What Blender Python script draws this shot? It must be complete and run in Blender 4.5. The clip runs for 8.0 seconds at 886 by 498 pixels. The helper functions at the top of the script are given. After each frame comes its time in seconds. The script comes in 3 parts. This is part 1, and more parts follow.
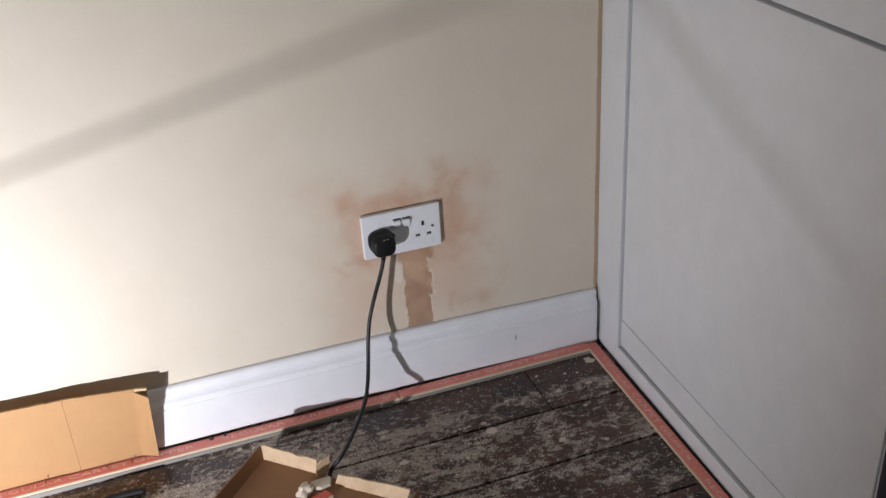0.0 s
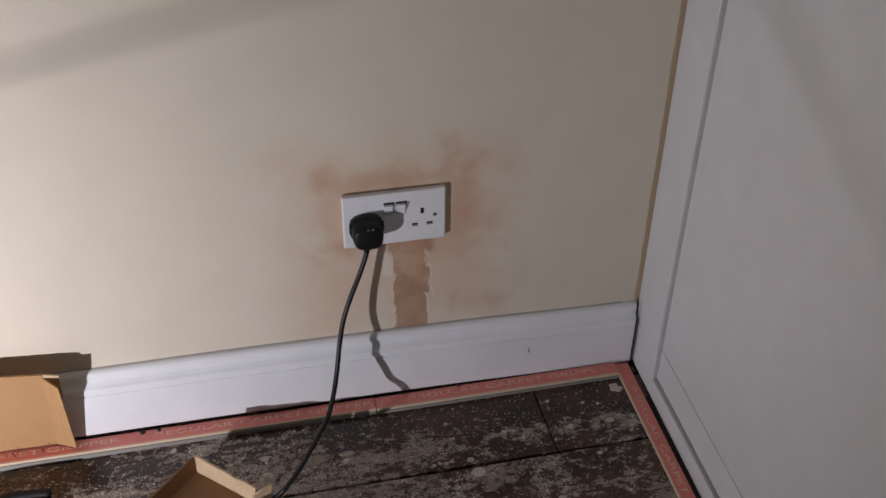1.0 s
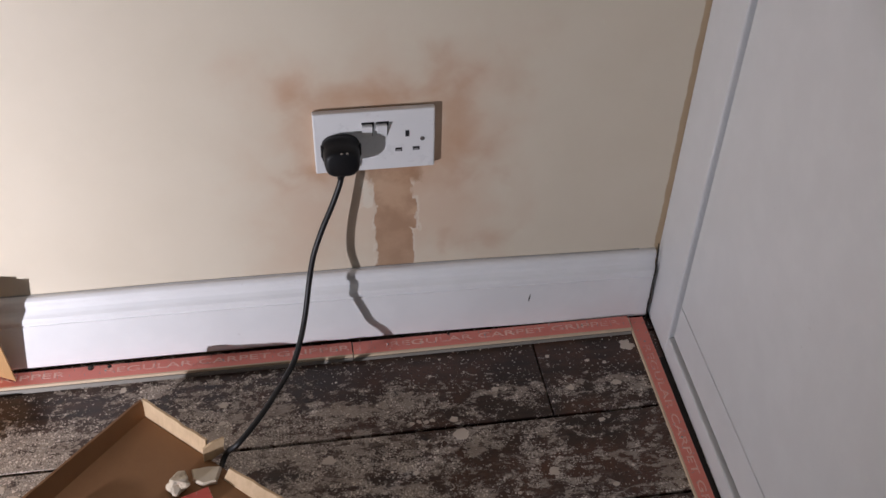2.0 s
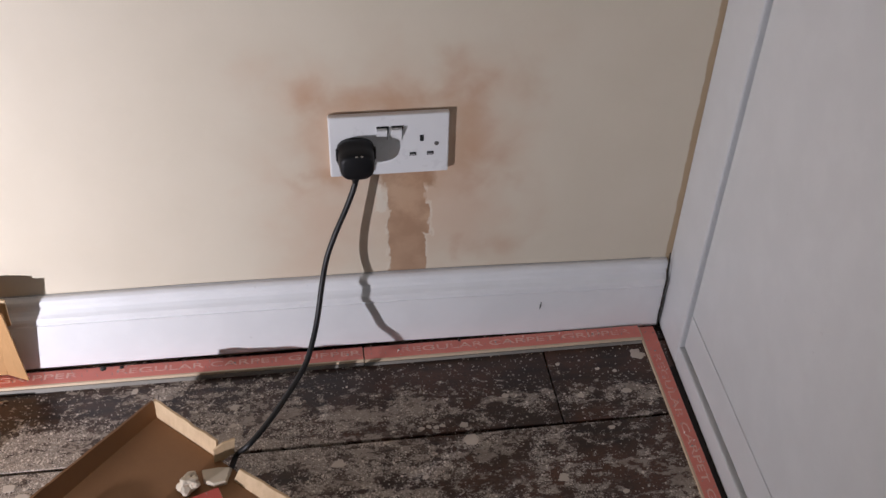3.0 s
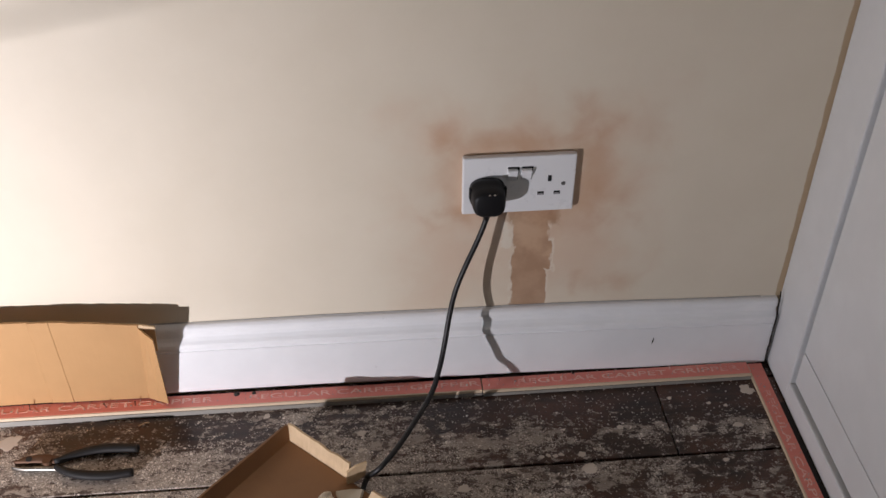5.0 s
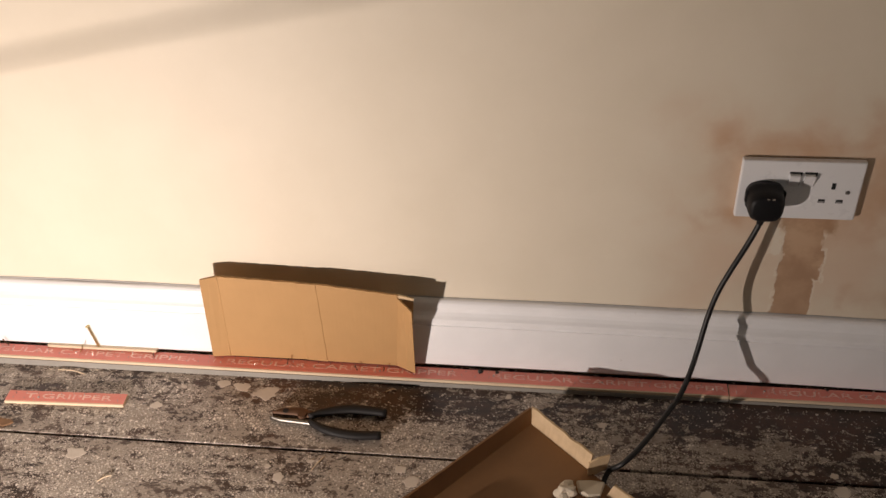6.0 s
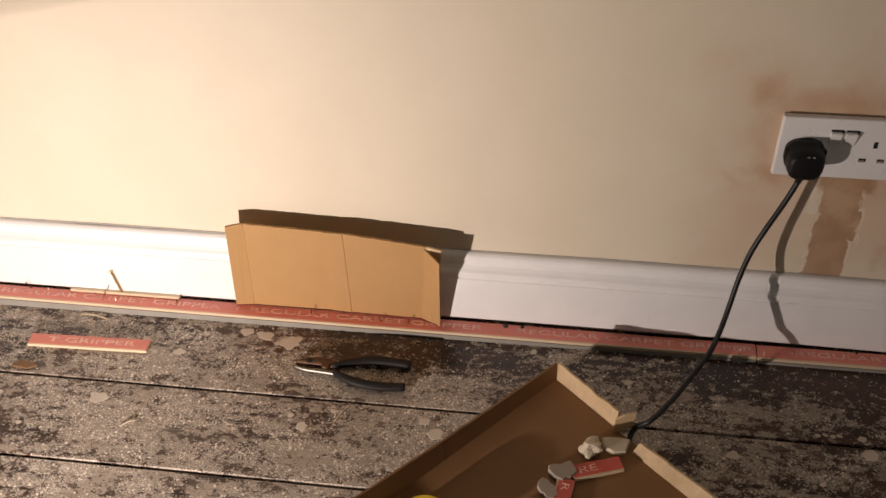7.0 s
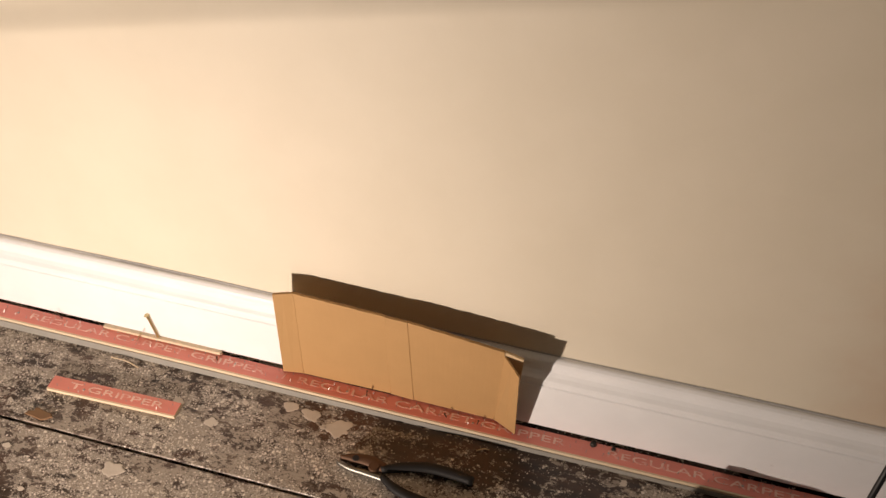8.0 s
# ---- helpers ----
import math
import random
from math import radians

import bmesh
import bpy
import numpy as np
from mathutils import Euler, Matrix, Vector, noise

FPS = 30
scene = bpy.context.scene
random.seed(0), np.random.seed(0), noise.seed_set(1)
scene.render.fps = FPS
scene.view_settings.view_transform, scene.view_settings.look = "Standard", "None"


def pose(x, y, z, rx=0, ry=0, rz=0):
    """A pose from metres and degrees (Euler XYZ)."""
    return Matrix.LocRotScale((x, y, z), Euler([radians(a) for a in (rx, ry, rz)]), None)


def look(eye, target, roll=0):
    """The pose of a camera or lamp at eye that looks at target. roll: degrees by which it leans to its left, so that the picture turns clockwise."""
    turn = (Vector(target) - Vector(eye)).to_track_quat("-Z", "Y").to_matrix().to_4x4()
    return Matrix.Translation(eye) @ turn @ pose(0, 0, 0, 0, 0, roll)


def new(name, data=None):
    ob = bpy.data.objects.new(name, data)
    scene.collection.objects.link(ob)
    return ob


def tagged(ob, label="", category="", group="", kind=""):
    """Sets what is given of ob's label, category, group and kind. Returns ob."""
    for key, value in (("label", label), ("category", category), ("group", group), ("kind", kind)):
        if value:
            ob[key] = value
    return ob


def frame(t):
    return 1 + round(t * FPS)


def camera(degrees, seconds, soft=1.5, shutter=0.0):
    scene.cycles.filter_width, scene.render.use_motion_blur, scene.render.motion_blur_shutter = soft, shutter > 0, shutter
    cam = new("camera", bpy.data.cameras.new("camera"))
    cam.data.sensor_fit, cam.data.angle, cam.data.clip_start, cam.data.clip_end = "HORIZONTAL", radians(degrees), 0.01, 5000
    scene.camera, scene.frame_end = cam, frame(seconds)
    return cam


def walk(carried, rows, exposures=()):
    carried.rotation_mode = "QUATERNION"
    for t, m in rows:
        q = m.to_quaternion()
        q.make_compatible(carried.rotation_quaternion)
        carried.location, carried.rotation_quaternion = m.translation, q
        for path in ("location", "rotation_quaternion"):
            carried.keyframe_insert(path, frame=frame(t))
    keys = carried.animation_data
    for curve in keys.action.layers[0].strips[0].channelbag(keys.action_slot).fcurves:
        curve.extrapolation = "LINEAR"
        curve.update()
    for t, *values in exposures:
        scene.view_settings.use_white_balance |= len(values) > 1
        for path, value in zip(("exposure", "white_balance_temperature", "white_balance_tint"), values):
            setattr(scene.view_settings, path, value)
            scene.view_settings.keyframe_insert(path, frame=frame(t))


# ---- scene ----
cam = camera(48.1, 8.0)
PATH = [
    (0, (-0.8130, -1.5530, 1.1810), (-0.2800, 0.1190, 0.2200), -3.8),
    (0.1, (-0.7620, -1.5540, 1.1750), (-0.2760, 0.1640, 0.2740), -2.7),
    (0.2, (-0.7050, -1.5240, 1.1800), (-0.2450, 0.1940, 0.2650), -2.7),
    (0.3, (-0.6830, -1.4800, 1.1830), (-0.2340, 0.2250, 0.2390), -1.6),
    (0.4, (-0.6640, -1.4560, 1.1620), (-0.2290, 0.2420, 0.1990), -0.9),
    (0.5, (-0.6470, -1.4190, 1.1530), (-0.2290, 0.2810, 0.1860), -0.2),
    (0.7, (-0.5900, -1.3110, 1.1670), (-0.2220, 0.3800, 0.1650), 0.9),
    (0.8, (-0.5930, -1.2720, 1.1510), (-0.2220, 0.4160, 0.1450), 0.7),
    (1, (-0.5840, -1.1580, 1.1530), (-0.2310, 0.4110, -0.0350), 0.6),
    (1.2, (-0.5630, -1.1210, 1.0990), (-0.2520, 0.4140, -0.1450), 0.1),
    (1.3, (-0.5580, -1.0950, 1.0880), (-0.2510, 0.4260, -0.1740), 0.6),
    (1.5, (-0.5230, -1.0390, 1.0750), (-0.2260, 0.4430, -0.2350), 1.2),
    (1.7, (-0.4920, -1.0070, 1.0640), (-0.2260, 0.4750, -0.2530), 0.8),
    (2.8, (-0.4690, -1.0070, 1.0200), (-0.2350, 0.4820, -0.2940), 2.7),
    (3, (-0.4860, -1.0250, 1.0360), (-0.2470, 0.4900, -0.2480), 1.8),
    (3.5, (-0.5190, -1.0390, 1.0630), (-0.1770, 0.4830, -0.1890), 2.1),
    (4, (-0.5410, -1.0780, 1.0440), (-0.1850, 0.4990, -0.1330), 1.3),
    (4.2, (-0.5540, -1.0560, 1.0590), (-0.2070, 0.5030, -0.1450), 2.0),
    (5.3, (-0.6300, -1.0770, 1.0720), (-0.6280, 0.5120, -0.1430), -1.5),
    (5.5, (-0.6640, -1.0740, 1.0770), (-0.7640, 0.5130, -0.1350), -2.3),
    (5.7, (-0.6840, -1.0750, 1.0760), (-0.8470, 0.5070, -0.1360), -2.4),
    (6, (-0.6950, -1.0660, 1.0780), (-0.9210, 0.4850, -0.1630), -2.9),
    (6.5, (-0.7070, -1.0560, 1.0770), (-0.9410, 0.4750, -0.1890), -2.8),
    (6.8, (-0.7130, -1.0550, 1.0670), (-0.9580, 0.4410, -0.2380), -2.5),
    (7, (-0.7230, -1.0600, 1.0620), (-0.9630, 0.4340, -0.2450), -2.1),
    (7.2, (-0.7220, -1.0430, 1.0650), (-0.9660, 0.4570, -0.2350), -2.1),
    (7.3, (-0.7190, -1.0240, 1.0570), (-0.9650, 0.4780, -0.2410), -2.1),
    (7.5, (-0.7110, -0.9580, 1.0360), (-0.9930, 0.5300, -0.2700), -2.2),
    (7.7, (-0.7160, -0.8470, 1.0260), (-1.0810, 0.5880, -0.3190), -3.1),
    (7.8, (-0.7290, -0.8030, 1.0280), (-1.1250, 0.6070, -0.3340), -3.1),
    (7.9, (-0.7270, -0.7580, 1.0180), (-1.1740, 0.6030, -0.3770), -3.2),
    (8, (-0.7580, -0.7460, 1.0390), (-1.1920, 0.6180, -0.3590), -1.3),
]
walk(cam, [(t, look(eye, target, roll)) for t, eye, target, roll in PATH],
     [(0, 0.68, 5750, 8), (0.3, 0.40, 5830, 10), (0.7, 0.17, 5900, 12), (1.0, 0.11, 5900, 12), (1.5, 0.38, 5900, 12), (2.8, 0.60, 5880, 12), (4.2, 0.60, 5880, 11), (5.3, 0.29, 6250, 11), (6.0, -0.02, 7350, 14), (7.0, -0.09, 7600, 15), (8.0, -0.14, 7950, 13)])

# ---- light ----
LAMP = Vector((-1.42, -0.925, 0.146))
AIM = Vector((-0.06, 0.98, 0.17)).normalized()
world = bpy.data.worlds.new("world")
scene.world = world
world.use_nodes = True
sky = world.node_tree.nodes.new("ShaderNodeTexSky")
sky.sky_type, sky.sun_disc, sky.sun_elevation, sky.sun_rotation = "NISHITA", False, radians(12), radians(20)
world.node_tree.links.new(sky.outputs[0], world.node_tree.nodes["Background"].inputs[0])
world.node_tree.nodes["Background"].inputs[1].default_value = 0.05
bulb = bpy.data.lights.new("work_lamp_light", "AREA")
bulb.shape, bulb.size, bulb.energy, bulb.color = "DISK", 0.017, 12.3, (1.0, 0.93, 0.93)
bulb_ob = new("work_lamp_light", bulb)
bulb_ob.matrix_world = look(LAMP, LAMP + AIM)


# ---- materials ----
class Mat:
    """A small builder of node materials."""

    def __init__(self, name, rough=0.6, metal=0.0):
        self.m = bpy.data.materials.new(name)
        self.m.use_nodes = True
        self.t = self.m.node_tree
        self.b = self.t.nodes["Principled BSDF"]
        self.b.inputs["Roughness"].default_value = rough
        self.b.inputs["Metallic"].default_value = metal
        self.pos = self.node("ShaderNodeNewGeometry").outputs["Position"]

    def node(self, kind, **kw):
        n = self.t.nodes.new(kind)
        for k, v in kw.items():
            setattr(n, k, v)
        return n

    def put(self, socket, v):
        if hasattr(v, "is_output"):
            self.t.links.new(v, socket)
        elif isinstance(v, tuple) and len(v) == 3 and socket.type == "RGBA":
            socket.default_value = (*v, 1)
        else:
            socket.default_value = v

    def math(self, op, a, b=0.0, clamp=False):
        n = self.node("ShaderNodeMath", operation=op, use_clamp=clamp)
        self.put(n.inputs[0], a)
        self.put(n.inputs[1], b)
        return n.outputs[0]

    def stretch(self, v, scale, shift=(0, 0, 0)):
        n = self.node("ShaderNodeMapping")
        self.put(n.inputs["Vector"], v)
        n.inputs["Scale"].default_value = scale
        self.put(n.inputs["Location"], shift)
        return n.outputs[0]

    def noise(self, scale, detail=4, rough=0.55, v=None, warp=0.0):
        n = self.node("ShaderNodeTexNoise")
        self.put(n.inputs["Vector"], v if v is not None else self.pos)
        n.inputs["Scale"].default_value, n.inputs["Detail"].default_value = scale, detail
        n.inputs["Roughness"].default_value, n.inputs["Distortion"].default_value = rough, warp
        return n.outputs["Fac"]

    def ramp(self, v, a, b):
        """0 below a, 1 above b, smooth between (falling when a > b)."""
        n = self.node("ShaderNodeMapRange", interpolation_type="SMOOTHSTEP")
        self.put(n.inputs[0], v)
        lo, hi, x, y = (a, b, 0.0, 1.0) if a < b else (b, a, 1.0, 0.0)
        for i, q in enumerate((lo, hi, x, y)):
            n.inputs[i + 1].default_value = q
        return n.outputs[0]

    def mix(self, f, a, b):
        n = self.node("ShaderNodeMix", data_type="RGBA")
        self.put(n.inputs[0], f)
        self.put(n.inputs[6], a)
        self.put(n.inputs[7], b)
        return n.outputs[2]

    def xyz(self):
        n = self.node("ShaderNodeSeparateXYZ")
        self.put(n.inputs[0], self.pos)
        return n.outputs

    def rand(self):
        return self.node("ShaderNodeObjectInfo").outputs["Random"]

    def done(self, color, rough=None, bump=None, strength=0.3, dist=0.001):
        self.put(self.b.inputs["Base Color"], color)
        if rough is not None:
            self.put(self.b.inputs["Roughness"], rough)
        if bump is not None:
            n = self.node("ShaderNodeBump")
            n.inputs["Strength"].default_value, n.inputs["Distance"].default_value = strength, dist
            self.put(n.inputs["Height"], bump)
            self.put(self.b.inputs["Normal"], n.outputs[0])
        return self.m


def plain(name, color, rough=0.5, metal=0.0, vary=0.12, scale=60.0, bump=0.15):
    """A lightly mottled surface."""
    m = Mat(name, rough, metal)
    n = m.noise(scale, 5)
    n2 = m.noise(scale * 0.12, 3)
    dark = tuple(c * (1 - vary) for c in color)
    light = tuple(min(1, c * (1 + vary)) for c in color)
    col = m.mix(m.math("MULTIPLY", m.math("ADD", n, n2), 0.5), dark, light)
    return m.done(col, m.math("ADD", m.math("MULTIPLY", n, 0.2), rough - 0.1, True), n, bump, 0.0006)


def wall_paint():
    """Cream emulsion with a bare, damp-stained plaster patch round the socket."""
    m = Mat("cream_paint", 0.62)
    x, _, z = m.xyz()
    fine, mid = m.noise(420, 3), m.noise(9, 4)
    base = m.mix(m.ramp(mid, 0.3, 0.7), (0.715, 0.635, 0.503), (0.74, 0.66, 0.528))
    wob = m.math("MULTIPLY", m.math("SUBTRACT", m.noise(19, 3, 0.5, warp=0.3), 0.5), 0.09)
    wob2 = m.math("MULTIPLY", m.math("SUBTRACT", m.noise(55, 5, 0.6, v=m.stretch(m.pos, (1, 1, 0.45))), 0.5), 0.034)

    def patch(cx, cz, hx, hz, soft, w):
        """Signed box distance, bent by noise, turned into a soft mask."""
        dx = m.math("SUBTRACT", m.math("ABSOLUTE", m.math("SUBTRACT", x, cx)), hx)
        dz = m.math("SUBTRACT", m.math("ABSOLUTE", m.math("SUBTRACT", z, cz)), hz)
        d = m.math("ADD", m.math("MAXIMUM", dx, dz), w)
        return m.ramp(d, soft, -soft)

    half = m.math("MULTIPLY", wob, 0.6)
    # a broad peach bloom, stronger brushed patches, then the peeled run below the plate
    halo = m.math("MULTIPLY", patch(-0.385, 0.295, 0.150, 0.150, 0.075, m.math("MULTIPLY", wob, 1.5)), m.ramp(m.noise(11, 4), 0.15, 0.62))
    rim = m.math("MULTIPLY", patch(-0.388, 0.352, 0.104, 0.064, 0.026, wob), m.ramp(m.noise(18, 3), 0.10, 0.60))
    spots = None
    for cx, cz, hx, hz, soft, k in ((-0.400, 0.408, 0.098, 0.010, 0.020, 0.95), (-0.292, 0.350, 0.012, 0.070, 0.026, 0.9), (-0.268, 0.318, 0.018, 0.010, 0.020, 0.7),
                                    (-0.320, 0.440, 0.012, 0.028, 0.022, 0.75), (-0.226, 0.425, 0.010, 0.024, 0.020, 0.4), (-0.490, 0.300, 0.022, 0.007, 0.013, 1.0),
                                    (-0.488, 0.412, 0.014, 0.005, 0.012, 0.35), (-0.255, 0.166, 0.040, 0.008, 0.018, 0.5), (-0.308, 0.168, 0.004, 0.020, 0.008, 0.5), (-0.320, 0.275, 0.030, 0.016, 0.024, 0.6), (-0.228, 0.268, 0.006, 0.012, 0.014, 0.4)):
        p = m.math("MULTIPLY", patch(cx, cz, hx, hz, soft, half), k)
        spots = p if spots is None else m.math("MAXIMUM", spots, p)
    spots = m.math("MULTIPLY", spots, m.ramp(m.noise(22, 4), 0.10, 0.58))
    run = m.math("MAXIMUM", patch(-0.374, 0.215, 0.0245, 0.10, 0.0014, wob2), patch(-0.362, 0.222, 0.0190, 0.026, 0.0014, wob2))
    run = m.math("MAXIMUM", run, patch(-0.376, 0.292, 0.0360, 0.016, 0.006, wob2))
    lip = m.math("MAXIMUM", patch(-0.374, 0.215, 0.0275, 0.082, 0.0014, wob2), patch(-0.362, 0.224, 0.0230, 0.030, 0.0014, wob2))
    lip = m.math("MULTIPLY", m.math("SUBTRACT", lip, run, True), m.ramp(m.noise(40, 3), 0.42, 0.56))
    lobe = patch(-0.409, 0.262, 0.0075, 0.024, 0.0016, wob2)
    col = m.mix(m.math("MULTIPLY", halo, 0.62), base, (0.66, 0.47, 0.335))
    col = m.mix(m.math("MULTIPLY", rim, 0.55), col, (0.57, 0.35, 0.215))
    col = m.mix(m.math("MULTIPLY", spots, 0.55), col, (0.52, 0.295, 0.165))
    tone = m.mix(m.ramp(m.noise(28, 4), 0.35, 0.65), (0.36, 0.20, 0.105), (0.52, 0.325, 0.195))
    low = m.ramp(m.math("ADD", z, m.math("MULTIPLY", wob2, 0.9)), 0.226, 0.222)
    tone = m.mix(m.math("MULTIPLY", low, 0.45), tone, (0.33, 0.175, 0.09))
    col = m.mix(m.math("MULTIPLY", run, 0.82), col, tone)
    col = m.mix(m.math("MULTIPLY", lip, 0.7), col, (0.76, 0.67, 0.55))
    col = m.mix(m.math("MULTIPLY", lobe, 0.9), col, (0.74, 0.66, 0.54))
    drip = m.math("SUBTRACT", run, m.math("MULTIPLY", lobe, 0.8), True)
    edge = m.ramp(m.math("ADD", x, m.math("MULTIPLY", wob2, 0.25)), -0.0032, -0.0015)
    col = m.mix(edge, col, (0.50, 0.37, 0.23))
    high = m.math("ADD", m.math("MULTIPLY", fine, 0.25), m.math("ADD", m.noise(60, 3), m.math("MULTIPLY", drip, -0.8)))
    return m.done(col, 0.6, high, 0.25, 0.0009)


def boards():
    """Old dark-stained boards under worn pale paint: crisp flakes, smears of filler and dense grit."""
    m = Mat("worn_boards", 0.5)
    x, y, _ = m.xyz()
    r = m.rand()
    shift = m.node("ShaderNodeCombineXYZ")
    m.put(shift.inputs[0], m.math("MULTIPLY", r, 7.0))
    v = m.stretch(m.pos, (1, 1, 1), shift.outputs[0])

    def grit(scale, density, size):
        """Separate small grains, more of them where density is higher."""
        n = m.node("ShaderNodeTexVoronoi")
        m.put(n.inputs["Vector"], v)
        n.inputs["Scale"].default_value = scale
        k = m.node("ShaderNodeSeparateColor")
        m.put(k.inputs[0], n.outputs["Color"])
        grow = m.math("MULTIPLY", m.math("ADD", k.outputs[1], 0.5), size)
        dot = m.ramp(m.math("SUBTRACT", n.outputs["Distance"], grow), 0.06, -0.06)
        return m.math("MULTIPLY", dot, m.ramp(m.math("SUBTRACT", density, k.outputs[0]), -0.02, 0.02)), k.outputs[2]

    grain = m.noise(70, 6, 0.65, v=m.stretch(v, (0.10, 1.6, 1)))
    big = m.noise(6.5, 4, 0.6, v=m.stretch(v, (0.8, 1.2, 1)), warp=0.5)
    patchy = m.noise(30, 6, 0.66, v=m.stretch(v, (0.75, 1.1, 1)), warp=0.7)
    streak = m.noise(45, 5, 0.65, v=m.stretch(v, (0.16, 1.5, 1)))
    chips = m.noise(85, 5, 0.68, v=m.stretch(v, (0.7, 1.1, 1)), warp=0.4)
    # bare stained wood, redder where it was rubbed
    dark = m.mix(m.ramp(grain, 0.3, 0.7), (0.012, 0.0065, 0.005), (0.048, 0.022, 0.014))
    dark = m.mix(m.math("MULTIPLY", m.ramp(m.noise(9, 4, v=v), 0.42, 0.68), 0.8), dark, (0.105, 0.044, 0.025))
    # wear: less paint left beside the wall and towards the cupboard
    wear = m.math("ADD", m.math("MULTIPLY", m.math("SUBTRACT", big, 0.5), 1.2), m.math("MULTIPLY", m.math("SUBTRACT", patchy, 0.5), 1.5))
    wear = m.math("ADD", wear, m.math("MULTIPLY", m.math("SUBTRACT", streak, 0.5), 0.7))
    wear = m.math("ADD", wear, m.math("MULTIPLY", m.math("SUBTRACT", chips, 0.5), 1.2))
    wear = m.math("ADD", wear, m.math("ADD", -0.05, m.math("SUBTRACT", m.math("MULTIPLY", m.ramp(x, -0.15, -0.80), 0.38), m.math("MULTIPLY", m.ramp(x, -1.15, -1.55), 0.14))))
    wear = m.math("SUBTRACT", wear, m.math("MULTIPLY", m.math("MULTIPLY", m.ramp(y, -0.14, -0.09), m.ramp(x, -1.24, -1.08)), 0.40))
    film = m.ramp(wear, -0.12, 0.22)
    thin = m.mix(m.ramp(streak, 0.35, 0.65), (0.084, 0.056, 0.044), (0.182, 0.134, 0.106))
    col = m.mix(m.math("MULTIPLY", film, 0.88), dark, thin)
    # flakes of paint that still hold, with crisp rims
    flake = m.ramp(m.math("ADD", m.math("MULTIPLY", wear, 0.30), m.noise(80, 6, 0.72, v=m.stretch(v, (0.75, 1.15, 1), (3, 1, 0)), warp=0.5)), 0.545, 0.565)
    col = m.mix(m.math("MULTIPLY", flake, 0.80), col, m.mix(chips, (0.27, 0.224, 0.188), (0.60, 0.512, 0.425)))
    # smooth smears of filler
    smear = m.ramp(m.noise(17, 4, 0.6, v=m.stretch(v, (0.55, 1.2, 1), (5, 2, 0)), warp=0.6), 0.585, 0.603)
    smear = m.math("MULTIPLY", smear, m.ramp(film, 0.05, 0.5))
    col = m.mix(m.math("MULTIPLY", smear, 0.72), col, m.mix(patchy, (0.30, 0.245, 0.20), (0.46, 0.385, 0.315)))
    # dark pits and scratches through the skin
    pits = m.ramp(m.noise(300, 3, 0.7, v=m.stretch(v, (0.7, 1.2, 1))), 0.44, 0.38)
    pits = m.math("MULTIPLY", pits, m.math("SUBTRACT", 1.0, m.math("MULTIPLY", smear, 0.6)))
    col = m.mix(m.math("MULTIPLY", pits, 0.85), col, (0.026, 0.014, 0.010))
    # pale grit in two sizes
    dens = m.math("ADD", 0.05, m.math("MULTIPLY", m.math("MULTIPLY", film, m.ramp(m.noise(18, 5, 0.62, v=m.stretch(v, (0.5, 1.1, 1)), warp=0.4), 0.41, 0.53)), 0.95))
    fine, tone = grit(480, dens, 0.46)
    coarse, tone2 = grit(230, m.math("MULTIPLY", dens, 0.38), 0.36)
    col = m.mix(m.math("MULTIPLY", fine, 0.85), col, m.mix(tone, (0.30, 0.248, 0.202), (0.87, 0.775, 0.67)))
    col = m.mix(m.math("MULTIPLY", coarse, 0.9), col, m.mix(tone2, (0.41, 0.34, 0.28), (0.92, 0.835, 0.74)))
    rough = m.math("ADD", 0.30, m.math("MULTIPLY", film, 0.25))
    high = m.math("ADD", m.math("MULTIPLY", grain, 0.4), m.math("ADD", m.math("MULTIPLY", film, 0.35), m.math("ADD", m.math("MULTIPLY", fine, 0.35), m.math("MULTIPLY", coarse, 0.6))))
    high = m.math("ADD", high, m.math("MULTIPLY", m.math("MAXIMUM", flake, smear), 0.3))
    return m.done(col, rough, high, 0.8, 0.0018)


def white_gloss(name, tint=(0.87, 0.87, 0.87), rough=0.38):
    m = Mat(name, rough)
    n, n2 = m.noise(18, 4), m.noise(260, 3)
    brush = m.noise(90, 4, v=m.stretch(m.pos, (0.08, 1, 1)))
    col = m.mix(m.ramp(n, 0.35, 0.7), tuple(c * 0.96 for c in tint), tint)
    grime = m.ramp(m.math("ADD", m.noise(75, 5, 0.7), m.math("MULTIPLY", m.noise(5, 2), 0.35)), 0.86, 0.95)
    col = m.mix(m.math("MULTIPLY", grime, 0.18), col, (0.42, 0.40, 0.38))
    return m.done(col, m.math("ADD", rough - 0.06, m.math("MULTIPLY", n, 0.15)), m.math("ADD", brush, m.math("MULTIPLY", n2, 0.3)), 0.2, 0.0006)


def cardboard(name="cardboard", a=(0.405, 0.228, 0.092), b=(0.48, 0.276, 0.116)):
    m = Mat(name, 0.75)
    flute = m.noise(190, 3, v=m.stretch(m.pos, (1, 1, 0.05)))
    n = m.noise(28, 5)
    col = m.mix(m.math("ADD", m.math("MULTIPLY", n, 0.7), m.math("MULTIPLY", flute, 0.3)), a, b)
    fib = m.ramp(m.noise(700, 2), 0.66, 0.74)
    col = m.mix(m.math("MULTIPLY", fib, 0.25), col, (0.32, 0.19, 0.09))
    return m.done(col, 0.72, flute, 0.12, 0.0006)


